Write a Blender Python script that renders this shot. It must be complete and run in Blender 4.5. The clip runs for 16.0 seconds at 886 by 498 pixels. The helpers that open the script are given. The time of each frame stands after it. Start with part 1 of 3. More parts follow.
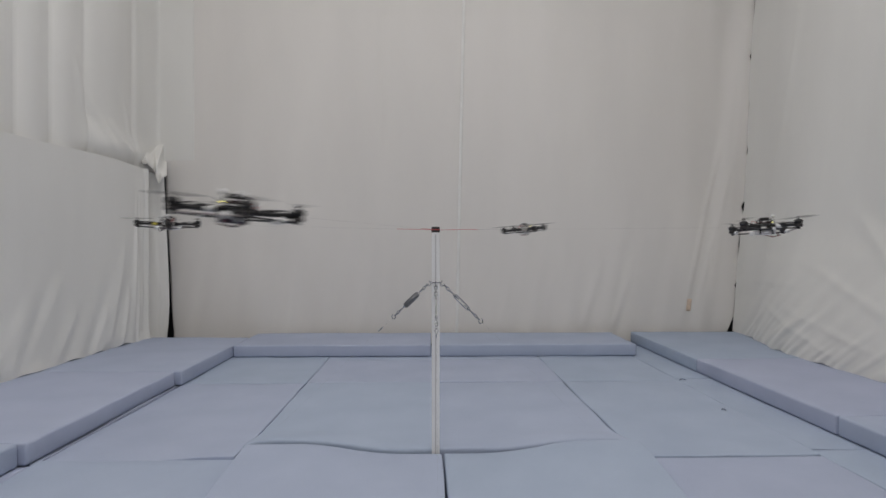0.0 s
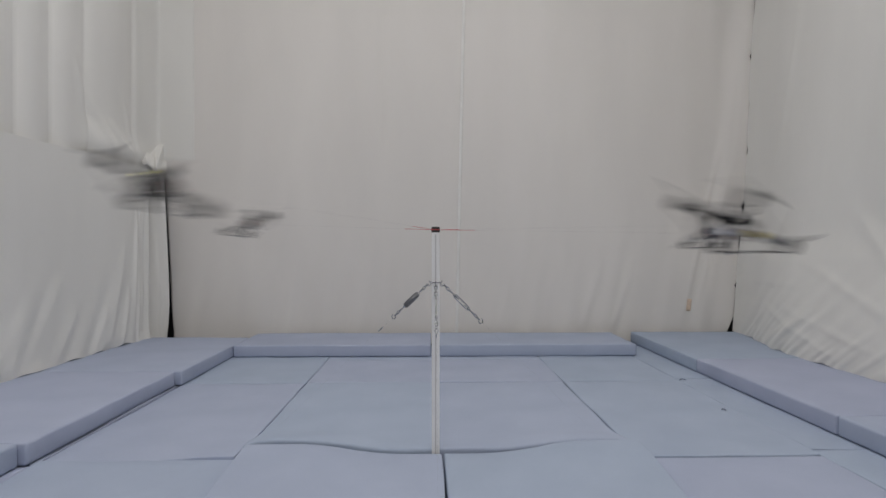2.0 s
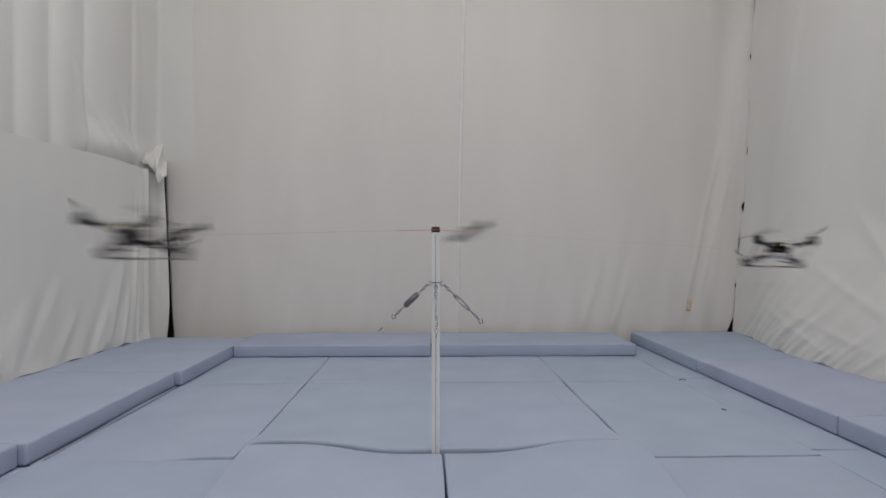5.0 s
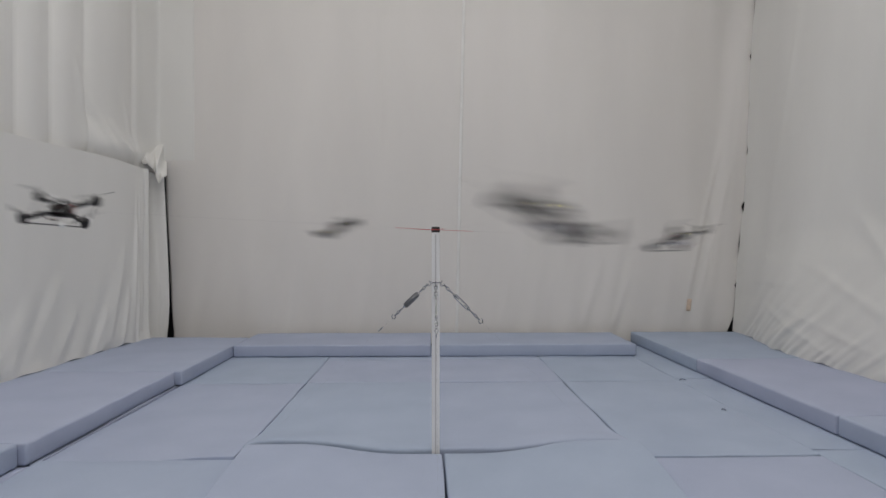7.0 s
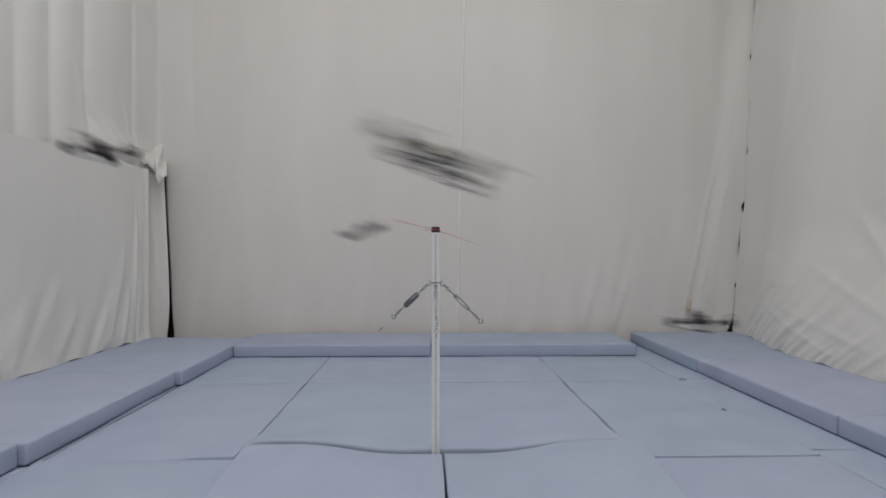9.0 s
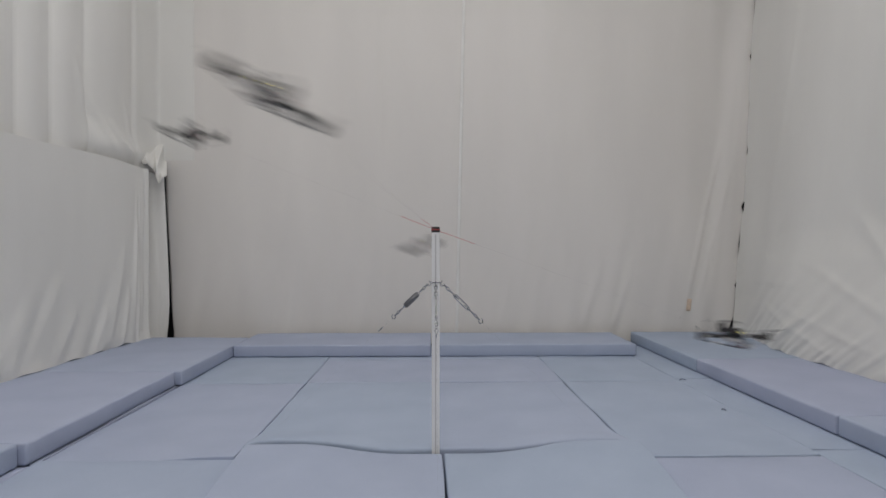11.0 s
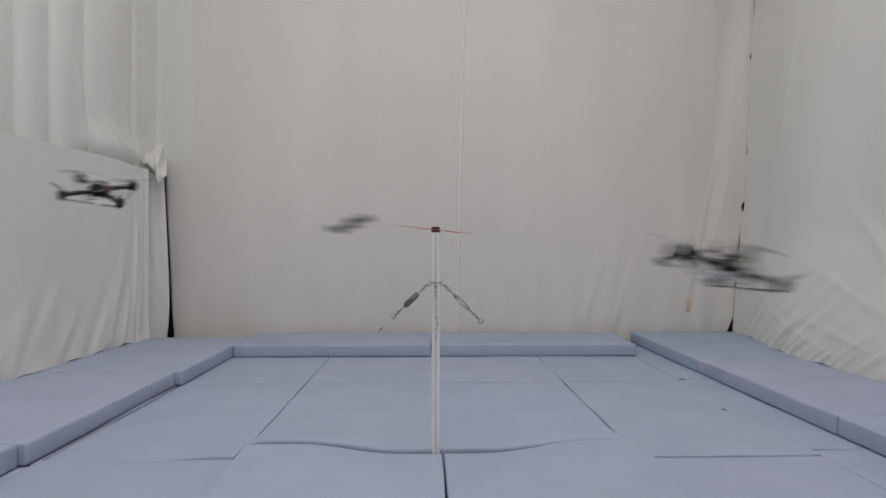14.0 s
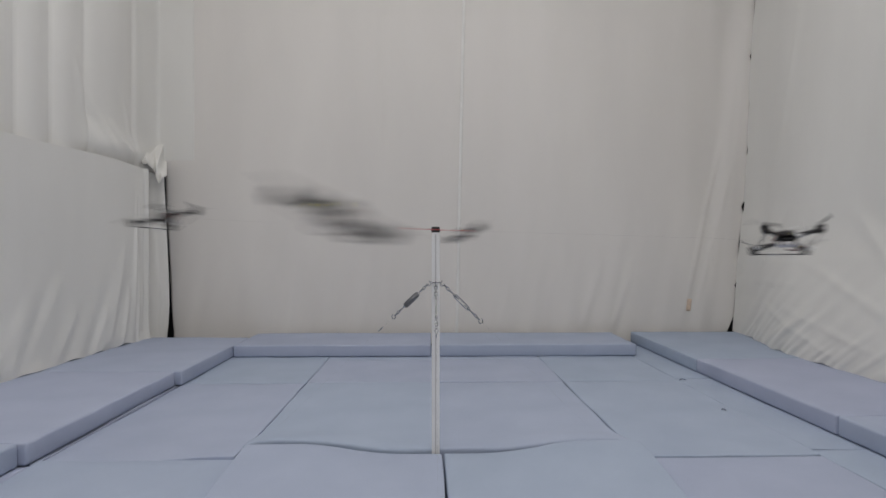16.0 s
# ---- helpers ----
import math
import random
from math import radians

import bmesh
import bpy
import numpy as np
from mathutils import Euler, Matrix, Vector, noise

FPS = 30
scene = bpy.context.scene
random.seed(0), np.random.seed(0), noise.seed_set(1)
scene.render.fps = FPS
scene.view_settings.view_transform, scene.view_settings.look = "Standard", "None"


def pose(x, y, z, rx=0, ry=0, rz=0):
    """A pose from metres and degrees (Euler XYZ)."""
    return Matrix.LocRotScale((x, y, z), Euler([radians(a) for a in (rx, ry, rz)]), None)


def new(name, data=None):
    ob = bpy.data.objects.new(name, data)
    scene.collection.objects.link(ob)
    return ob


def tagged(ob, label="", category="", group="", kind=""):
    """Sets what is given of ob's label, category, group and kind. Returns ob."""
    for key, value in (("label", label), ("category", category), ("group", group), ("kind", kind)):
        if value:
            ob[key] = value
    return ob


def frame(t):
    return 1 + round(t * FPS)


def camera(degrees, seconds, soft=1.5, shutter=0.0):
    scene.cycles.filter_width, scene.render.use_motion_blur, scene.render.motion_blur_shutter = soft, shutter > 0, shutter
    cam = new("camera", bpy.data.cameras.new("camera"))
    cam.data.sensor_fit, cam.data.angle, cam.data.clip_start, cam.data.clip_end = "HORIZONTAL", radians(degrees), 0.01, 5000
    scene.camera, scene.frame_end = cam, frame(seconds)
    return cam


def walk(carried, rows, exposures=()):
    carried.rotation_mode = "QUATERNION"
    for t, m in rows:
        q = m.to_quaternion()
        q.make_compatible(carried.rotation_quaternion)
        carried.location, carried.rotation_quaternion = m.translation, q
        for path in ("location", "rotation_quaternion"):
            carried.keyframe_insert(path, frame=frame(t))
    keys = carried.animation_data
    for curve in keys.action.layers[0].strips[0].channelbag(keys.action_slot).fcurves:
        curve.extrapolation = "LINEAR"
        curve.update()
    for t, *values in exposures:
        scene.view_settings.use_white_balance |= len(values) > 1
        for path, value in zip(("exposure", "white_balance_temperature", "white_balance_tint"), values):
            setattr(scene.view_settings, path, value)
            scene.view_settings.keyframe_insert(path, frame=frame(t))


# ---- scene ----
LENS = 2 * math.degrees(math.atan(784 / 1191))
cam = camera(LENS, 16.0, soft=1.5, shutter=0.5)
EYE_Z = 1.087
STAND = pose(0, 0, EYE_Z, 90, 0, -1.3)
walk(cam, [(0.0, STAND), (16.0, STAND)], exposures=[(0.0, 0.0, 6500, 10), (16.0, 0.0, 6500, 10)])

# ---------------------------------------------------------------- light
world = bpy.data.worlds.new("hall_air")
world.use_nodes = True
world.node_tree.nodes["Background"].inputs[0].default_value = (0.9, 0.95, 1.0, 1)
world.node_tree.nodes["Background"].inputs[1].default_value = 0.05
scene.world = world


def hall_light(x, y, sx, sy, watts, color):
    data = bpy.data.lights.new("hall_light", "AREA")
    data.shape, data.size, data.size_y, data.energy, data.color = "RECTANGLE", sx, sy, watts, color
    new("hall_light", data).matrix_world = pose(x, y, 6.35)


for ly, watts in ((-1.5, 83), (1.4, 13), (4.5, 58)):
    hall_light(-1.2, ly, 2.4, 1.5, watts, (1.0, 0.98, 0.985))
    hall_light(1.6, ly, 2.4, 1.5, watts * 0.74, (1.0, 0.98, 0.985))


# ---------------------------------------------------------------- materials
def material(name, color, rough=0.6, metal=0.0, vary=0.08, scale=6.0, fine=90.0, bump=0.1, depth=0.002,
             spec=0.5, sheen=0.0, stretch=(1, 1, 1), tint=None):
    """Base colour with broad and fine variation, and fine relief."""
    m = bpy.data.materials.new(name)
    m.use_nodes = True
    nt = m.node_tree
    nd, ln = nt.nodes, nt.links
    b = nd["Principled BSDF"]
    b.inputs["Roughness"].default_value, b.inputs["Metallic"].default_value = rough, metal
    b.inputs["Specular IOR Level"].default_value = spec
    b.inputs["Sheen Weight"].default_value = sheen
    tc, mp = nd.new("ShaderNodeTexCoord"), nd.new("ShaderNodeMapping")
    mp.inputs["Scale"].default_value = stretch
    ln.new(tc.outputs["Object"], mp.inputs["Vector"])
    broad, small = nd.new("ShaderNodeTexNoise"), nd.new("ShaderNodeTexNoise")
    broad.inputs["Scale"].default_value, broad.inputs["Detail"].default_value = scale, 4
    small.inputs["Scale"].default_value, small.inputs["Detail"].default_value = fine, 3
    ln.new(mp.outputs["Vector"], broad.inputs["Vector"])
    ln.new(tc.outputs["Object"], small.inputs["Vector"])
    ramp = nd.new("ShaderNodeValToRGB")
    dark = tint if tint else tuple(c * (1 - vary * 2) for c in color)
    ramp.color_ramp.elements[0].position, ramp.color_ramp.elements[1].position = 0.3, 0.7
    ramp.color_ramp.elements[0].color = (*dark, 1)
    ramp.color_ramp.elements[1].color = (*[min(1, c * (1 + vary * 0.4)) for c in color], 1)
    ln.new(broad.outputs["Fac"], ramp.inputs["Fac"])
    mix = nd.new("ShaderNodeMix")
    mix.data_type, mix.blend_type = "RGBA", "MULTIPLY"
    mix.inputs["Factor"].default_value = 1.0
    fr = nd.new("ShaderNodeMapRange")
    fr.inputs["From Min"].default_value, fr.inputs["From Max"].default_value = 0.25, 0.75
    fr.inputs["To Min"].default_value, fr.inputs["To Max"].default_value = 1 - vary, 1.0
    ln.new(small.outputs["Fac"], fr.inputs["Value"])
    ln.new(ramp.outputs["Color"], mix.inputs["A"])
    ln.new(fr.outputs["Result"], mix.inputs["B"])
    ln.new(mix.outputs["Result"], b.inputs["Base Color"])
    if bump:
        bp = nd.new("ShaderNodeBump")
        bp.inputs["Strength"].default_value, bp.inputs["Distance"].default_value = bump, depth
        ln.new(small.outputs["Fac"], bp.inputs["Height"])
        ln.new(bp.outputs["Normal"], b.inputs["Normal"])
    return m


def glow(name, color, strength):
    m = bpy.data.materials.new(name)
    m.use_nodes = True
    b = m.node_tree.nodes["Principled BSDF"]
    b.inputs["Base Color"].default_value = (*color, 1)
    b.inputs["Emission Color"].default_value = (*color, 1)
    b.inputs["Emission Strength"].default_value = strength
    return m


CLOTH = material("curtain_cloth", (0.805, 0.776, 0.737), 0.9, vary=0.035, scale=1.1, fine=220, bump=0.15, depth=0.001,
                 spec=0.15, sheen=0.1, stretch=(1.0, 1.0, 0.25))
CLOTH_SIDE = material("side_cloth", (0.80, 0.79, 0.755), 0.9, vary=0.03, scale=1.3, fine=220, bump=0.15, depth=0.001,
                      spec=0.15, sheen=0.1, stretch=(1.0, 1.0, 0.3))
HEM = material("hem_tape", (0.86, 0.85, 0.82), 0.85, vary=0.03, scale=5, bump=0.1)
FOAM = material("mat_cover", (0.43, 0.485, 0.60), 0.78, vary=0.045, scale=2.2, fine=150, bump=0.18, depth=0.0015, spec=0.25,
                tint=(0.395, 0.45, 0.565))
tone = FOAM.node_tree
info, shift, over = tone.nodes.new("ShaderNodeObjectInfo"), tone.nodes.new("ShaderNodeValToRGB"), tone.nodes.new("ShaderNodeMix")
shift.color_ramp.elements[0].color, shift.color_ramp.elements[1].color = (0.97, 1.0, 1.0, 1), (1.03, 0.99, 1.02, 1)
over.data_type, over.blend_type = "RGBA", "MULTIPLY"
over.inputs["Factor"].default_value = 1.0
base = tone.nodes["Principled BSDF"].inputs["Base Color"]
tone.links.new(base.links[0].from_socket, over.inputs["A"])
tone.links.new(info.outputs["Random"], shift.inputs["Fac"])
tone.links.new(shift.outputs["Color"], over.inputs["B"])
tone.links.new(over.outputs["Result"], base)
WALL = material("hall_wall", (0.10, 0.10, 0.105), 0.8, vary=0.15, scale=2, bump=0.2)
PLASTER = material("hall_ceiling", (0.75, 0.75, 0.73), 0.9, vary=0.05, scale=1, bump=0.1)
CONCRETE = material("hall_floor", (0.22, 0.22, 0.22), 0.7, vary=0.15, scale=3, bump=0.3)
ALU = material("anodised_aluminium", (0.95, 0.945, 0.94), 0.5, metal=0.0, vary=0.03, scale=8, fine=300, bump=0.05, spec=0.9)
# greyer than the profile: the shade inside its slots, put into the colour
SLOT = material("slot_shadow_grey", (0.70, 0.68, 0.68), 0.5, metal=0.0, vary=0.05)
STEEL = material("galvanised_steel", (0.62, 0.62, 0.63), 0.25, metal=0.95, vary=0.15, scale=40, bump=0.1)
STEEL_DARK = material("dull_steel", (0.30, 0.30, 0.31), 0.5, metal=0.7, vary=0.15, scale=40, bump=0.1)
BLACK = material("black_plastic", (0.022, 0.021, 0.022), 0.5, vary=0.1, scale=20, bump=0.05)
CARBON = material("carbon_fibre", (0.025, 0.024, 0.025), 0.38, vary=0.15, scale=60, bump=0.1)
BLADE = material("propeller_plastic", (0.05, 0.045, 0.045), 0.45, vary=0.1, scale=30, bump=0.0)
bl = BLADE.node_tree
clear, blend = bl.nodes.new("ShaderNodeBsdfTransparent"), bl.nodes.new("ShaderNodeMixShader")
blend.inputs["Fac"].default_value = 0.20
bl.links.new(clear.outputs["BSDF"], blend.inputs[1])
bl.links.new(bl.nodes["Principled BSDF"].outputs["BSDF"], blend.inputs[2])
bl.links.new(blend.outputs["Shader"], bl.nodes["Material Output"].inputs["Surface"])
COPPER = material("motor_metal", (0.06, 0.055, 0.055), 0.4, metal=0.6, vary=0.1, scale=50, bump=0.05)
SILVER = material("battery_foil", (0.68, 0.66, 0.67), 0.35, metal=0.1, vary=0.1, scale=40, bump=0.15)
WHITE = material("white_plastic", (0.85, 0.85, 0.85), 0.4, vary=0.03, scale=20, bump=0.0)
RED = material("red_cord", (0.62, 0.07, 0.07), 0.6, vary=0.1, scale=60, bump=0.1)
YELLOW = material("yellow_tape", (0.75, 0.62, 0.08), 0.5, vary=0.05, scale=40, bump=0.05)
DARKFOIL = material("dark_battery_wrap", (0.055, 0.035, 0.06), 0.4, vary=0.15, scale=40, bump=0.15)
DARKRED = material("dark_red_lead", (0.22, 0.03, 0.035), 0.5, vary=0.1, scale=60, bump=0.1)
BOARD = material("dark_circuit_board", (0.075, 0.043, 0.043), 0.5, vary=0.2, scale=70, bump=0.2)
CORD = material("grey_cord", (0.42, 0.38, 0.38), 0.7, vary=0.1, scale=60, bump=0.1)
LED = glow("status_led", (1.0, 0.90, 0.15), 3.5)


# ---------------------------------------------------------------- mesh helpers
def mesh_of(name, bm, mat, smooth=True):
    me = bpy.data.meshes.new(name)
    bm.normal_update()
    bm.to_mesh(me)
    bm.free()
    for p in me.polygons:
        p.use_smooth = smooth
    if mat:
        me.materials.append(mat)
    return me


def part(name, bm, mat, parent, label="", smooth=True):
    ob = new(name, mesh_of(name, bm, mat, smooth))
    ob.parent = parent
    if label:
        tagged(ob, label)
    return ob


def put_box(bm, sx, sy, sz, m=None, bevel=0.0, seg=2):
    r = bmesh.ops.create_cube(bm, size=1.0, matrix=(m or Matrix()) @ Matrix.Diagonal((sx, sy, sz, 1)))
    if bevel:
        edges = list({e for v in r["verts"] for e in v.link_edges})
        bmesh.ops.bevel(bm, geom=edges, offset=bevel, segments=seg, affect="EDGES", profile=0.5)


def put_rod(bm, a, b, r0, r1=None, seg=10):
    a, b = Vector(a), Vector(b)
    d = b - a
    m = Matrix.Translation((a + b) / 2) @ d.to_track_quat("Z", "Y").to_matrix().to_4x4()
    bmesh.ops.create_cone(bm, cap_ends=True, segments=seg, radius1=r0, radius2=r0 if r1 is None else r1, depth=d.length, matrix=m)


def put_ring(bm, major, minor, m, n=16, k=6, stretch=1.0):
    """A closed ring or, stretched, a chain link."""
    rows = []
    for i in range(n):
        a = 2 * math.pi * i / n
        row = []
        for j in range(k):
            b = 2 * math.pi * j / k
            r = major + minor * math.cos(b)
            row.append(bm.verts.new(m @ Vector((r * math.cos(a) * stretch, r * math.sin(a), minor * math.sin(b)))))
        rows.append(row)
    for i in range(n):
        for j in range(k):
            bm.faces.new((rows[i][j], rows[(i + 1) % n][j], rows[(i + 1) % n][(j + 1) % k], rows[i][(j + 1) % k]))


def put_tube(bm, pts, r, k=6):
    """A bent rod through the points."""
    pts = [Vector(p) for p in pts]
    rows = []
    for i, p in enumerate(pts):
        d = (pts[min(i + 1, len(pts) - 1)] - pts[max(i - 1, 0)]).normalized()
        q = d.to_track_quat("Z", "Y")
        rows.append([bm.verts.new(p + q @ Vector((r * math.cos(2 * math.pi * j / k), r * math.sin(2 * math.pi * j / k), 0))) for j in range(k)])
    for a, b in zip(rows, rows[1:]):
        for j in range(k):
            bm.faces.new((a[j], a[(j + 1) % k], b[(j + 1) % k], b[j]))
    bm.faces.new(rows[0][::-1])
    bm.faces.new(rows[-1])


def smooth01(e0, e1, v):
    u = np.clip((v - e0) / (e1 - e0), 0, 1)
    return u * u * (3 - 2 * u)


def sheet(name, place, nu, nv, mat, thick=0.004, rim=True):
    """A hanging cloth: place(u, v) gives x, y, z for arrays u (along) and v (up) of 0 to 1."""
    u, v = np.meshgrid(np.linspace(0, 1, nu), np.linspace(0, 1, nv))
    x, y, z = place(u, v)
    pts = np.stack([x, y, z], -1).reshape(-1, 3)
    faces = [(r * nu + c, r * nu + c + 1, (r + 1) * nu + c + 1, (r + 1) * nu + c) for r in range(nv - 1) for c in range(nu - 1)]
    me = bpy.data.meshes.new(name)
    me.from_pydata(pts.tolist(), [], faces)
    for p in me.polygons:
        p.use_smooth = True
    me.materials.append(mat)
    ob = new(name, me)
    s = ob.modifiers.new("thickness", "SOLIDIFY")
    s.thickness, s.use_rim = thick, rim
    return ob


def crease(p, q, p0, q0, p1, q1, amp, width):
    """A ridge along the line (p0, q0) to (p1, q1) on a cloth with coordinates p and q, fading at its ends."""
    dx, dy = p1 - p0, q1 - q0
    length = math.hypot(dx, dy)
    s = ((p - p0) * dx + (q - q0) * dy) / length
    n = ((p - p0) * dy - (q - q0) * dx) / length
    fade = smooth01(-0.15 * length, 0.25 * length, s) * (1 - smooth01(0.7 * length, 1.1 * length, s))
    return amp * fade * np.exp(-(n / width) ** 2)


def waves(p, seed, low, high, count):
    """Slow irregular undulation of amplitude about 1."""
    rs = np.random.RandomState(seed)
    out = np.zeros_like(p)
    for _ in range(count):
        out += np.sin(p * rs.uniform(low, high) + rs.uniform(0, 6.28)) / count ** 0.5
    return out


# ---------------------------------------------------------------- the hall round the cloths
def slab(name, x0, x1, y0, y1, z0, z1, mat):
    bm = bmesh.new()
    put_box(bm, x1 - x0, y1 - y0, z1 - z0, Matrix.Translation(((x0 + x1) / 2, (y0 + y1) / 2, (z0 + z1) / 2)))
    return tagged(new(name, mesh_of(name, bm, mat, False)), kind="structure")


slab("floor", -4.2, 4.8, -2.6, 9.0, -0.33, -0.13, CONCRETE)
slab("ceiling", -4.2, 4.8, -2.6, 9.0, 6.5, 6.7, PLASTER)
slab("wall_north", -4.2, 4.8, 8.75, 9.0, -0.13, 6.5, WALL)
slab("wall_south", -4.2, 4.8, -2.6, -2.4, -0.13, 6.5, PLASTER)
slab("wall_west", -4.2, -4.0, -2.4, 8.75, -0.13, 6.5, WALL)
slab("wall_east", 4.6, 4.8, -2.4, 8.75, -0.13, 6.5, WALL)

# ---------------------------------------------------------------- curtains
TOP = 6.2
BACK = 7.86


CORNER_Z = (0.0, 0.11, 0.60, 1.22, 1.62, 2.27, 3.39, 3.98, 6.2)
CORNER_X = (3.550, 3.558, 3.597, 3.650, 3.702, 3.741, 3.782, 3.828, 3.95)


def tears(z):
    """How far the back cloth stops short of the side cloth."""
    out = -0.10 + 0 * z
    for z0, half, wide in ((3.36, 0.09, 0.020), (2.25, 0.08, 0.010), (1.59, 0.10, 0.034), (0.66, 0.07, 0.026), (3.98, 0.16, 0.009), (1.15, 0.16, 0.012),
                           (2.80, 0.06, 0.004), (0.46, 0.16, 0.009)):
        out = np.maximum(out, wide * (1.5 * np.clip(1 - np.abs(z - z0) / half, 0, 1) - 0.5) - 0.02 * (np.abs(z - z0) > half))
    return np.maximum(out, 0.075 * np.clip(1 - (z - 0.10) / 0.22, -0.5, 1))


def back_place(x0, x1, lap):
    def f(u, v):
        z = -0.02 + (TOP + 0.02) * v
        x = x0 + (x1 - x0) * u
        seam = 0.022 * (z - 1.0)
        x = x + seam * (smooth01(0.8, 1.0, u) if x1 < 2 else 1 - smooth01(0.0, 0.2, u))
        if x1 > 2:
            x = x + (np.interp(z, CORNER_Z, CORNER_X) * 7.87 / 7.78 - tears(z) - x1) * smooth01(0.55, 1.0, u)
        else:
            x = x + (np.interp(z, (0.1, 0.35, 0.7, 1.75, 4.0), (-2.937, -2.957, -2.975, -3.028, -3.10)) - x0) * (1 - smooth01(0, 0.25, u))
        return x, back_depth(x, z) - lap, z
    return f


def back_depth(x, z):
    y = BACK + 0.016 * waves(x + 0.03 * z, 3, 1.0, 4.0, 4) + 0.005 * waves(x + 0.05 * z, 4, 7, 16, 4)
    low = 1 - smooth01(0.2, 2.2, z)
    y = y + 0.005 * low * waves(x * 1.3 - z * 0.25, 5, 8, 26, 5)
    for c in ((3.02, 0.40, 3.55, 2.6, -0.013, 0.032), (3.16, 0.40, 3.62, 2.2, -0.010, 0.032), (3.36, 0.6, 3.68, 3.6, -0.010, 0.05),
              (1.80, 0.15, 2.05, 0.95, -0.012, 0.05), (2.16, 0.12, 2.42, 0.95, -0.018, 0.05), (0.85, 0.15, 0.98, 0.8, -0.010, 0.05),
              (-0.55, 2.0, -0.50, 4.5, 0.008, 0.04), (1.35, 0.2, 1.5, 0.9, -0.008, 0.06)):
        y = y + crease(x, z, *c)
    # a broad slack bay that falls back to a sharp slanting fold
    fold = 3.365 + 0.0915 * (z - 1.36)
    bay = smooth01(2.40, 3.6, x + 3.4 - fold) * (1 - smooth01(fold - 0.06, fold + 0.22, x))
    return y + 0.085 * bay * smooth01(0.6, 2.0, z) * (1 - smooth01(3.3, 4.4, z))


tagged(sheet("curtain", back_place(-3.0, 0.366, 0.004), 130, 130, CLOTH), "wide off-white cloth hung flat behind the mats", "curtain", "arena curtains")
back_right = tagged(sheet("curtain", back_place(0.346, 3.50, 0.0), 240, 240, CLOTH), "off-white cloth with slanting creases at its free edge", "curtain", "arena curtains")


def hem_place(u, v):
    z = 0.02 + (TOP - 0.02) * v
    x = 0.340 + 0.034 * u + 0.022 * (z - 1.0)
    return x, back_depth(x, z) - 0.009 - 0.003 * np.sin(u * math.pi), z


hem = sheet("hem", hem_place, 5, 120, HEM, 0.003)
hem.parent = back_right
tagged(hem, "narrow whiter hem tape along the seam")

PEACH = material("peach_patch", (0.82, 0.66, 0.52), 0.85, vary=0.06, scale=30, bump=0.1)


def patch_place(u, v):
    x, z = 3.035 + 0.055 * u + 0.015 * v, 0.36 + 0.14 * v
    return x, back_depth(x, z) - 0.007, z


patch = sheet("patch", patch_place, 5, 8, PEACH, 0.002)
patch.parent = back_right
tagged(patch, "small faded peach cloth patch")

PLEATS = (1.0, 1.7, 2.3, 2.8, 3.3, 3.8, 4.3, 4.80, 5.25, 5.73, 6.30, 7.32, 7.72, 8.6)


def upper_place(u, v):
    s = u * 6.98
    z = 1.86 + (TOP - 1.86) * v
    yy = 1.2 + s
    turn = np.clip((s - 6.2) / 0.45, 0, 1) * math.pi / 2
    y = np.where(s > 6.2, 7.40 + 0.40 * np.sin(turn), 1.2 + s)
    x = -3.195 + np.where(s > 6.2, 0.215 * (1 - np.cos(turn)) + np.maximum(0, s - 6.60) * 0.74, 0)
    wander = 0.03 * waves(z * 0.8, 17, 1, 3, 2)
    round_ = np.zeros_like(s)
    for p, q in zip(PLEATS, PLEATS[1:]):
        f = (yy + wander - p) / (q - p)
        inside = (f >= 0) & (f < 1)
        deep = min(0.075, 0.15 * (q - p))
        round_ = np.where(inside, deep * np.abs(np.sin(math.pi * np.clip(f, 0, 1) ** 0.75)) ** 0.6, round_)
    bend = smooth01(6.05, 6.45, s)
    x = x + round_ * (1 - bend) + 0.008 * waves(yy, 31, 5, 14, 4) * (1 - bend)
    sag = smooth01(4.75, 5.2, s) * (1 - smooth01(6.15, 6.5, s))
    x = x + 0.05 * sag * np.exp(-((z - 2.10) / 0.14) ** 2)
    for c in ((6.05, 2.75, 6.35, 2.08, 0.03, 0.05), (6.25, 2.55, 6.75, 2.04, 0.025, 0.05), (6.6, 2.35, 7.2, 2.03, 0.025, 0.04), (7.0, 2.6, 7.25, 2.03, 0.03, 0.05)):
        x = x + crease(yy, z, *c) * (1 - bend)
    z = z + 0.20 * smooth01(6.36, 6.48, s) * (1 - smooth01(1.86, 2.6, z))
    flat = smooth01(6.34, 6.48, s)
    y = y * (1 - flat) + flat * (back_depth(x, z) - 0.006 + 0.010 * (1 - smooth01(2.03, 2.14, z)))
    return x, y, z


upper = tagged(sheet("curtain", upper_place, 300, 90, CLOTH_SIDE, 0.002), "pleated off-white curtain gathered above a cloth panel", "curtain", "arena curtains")


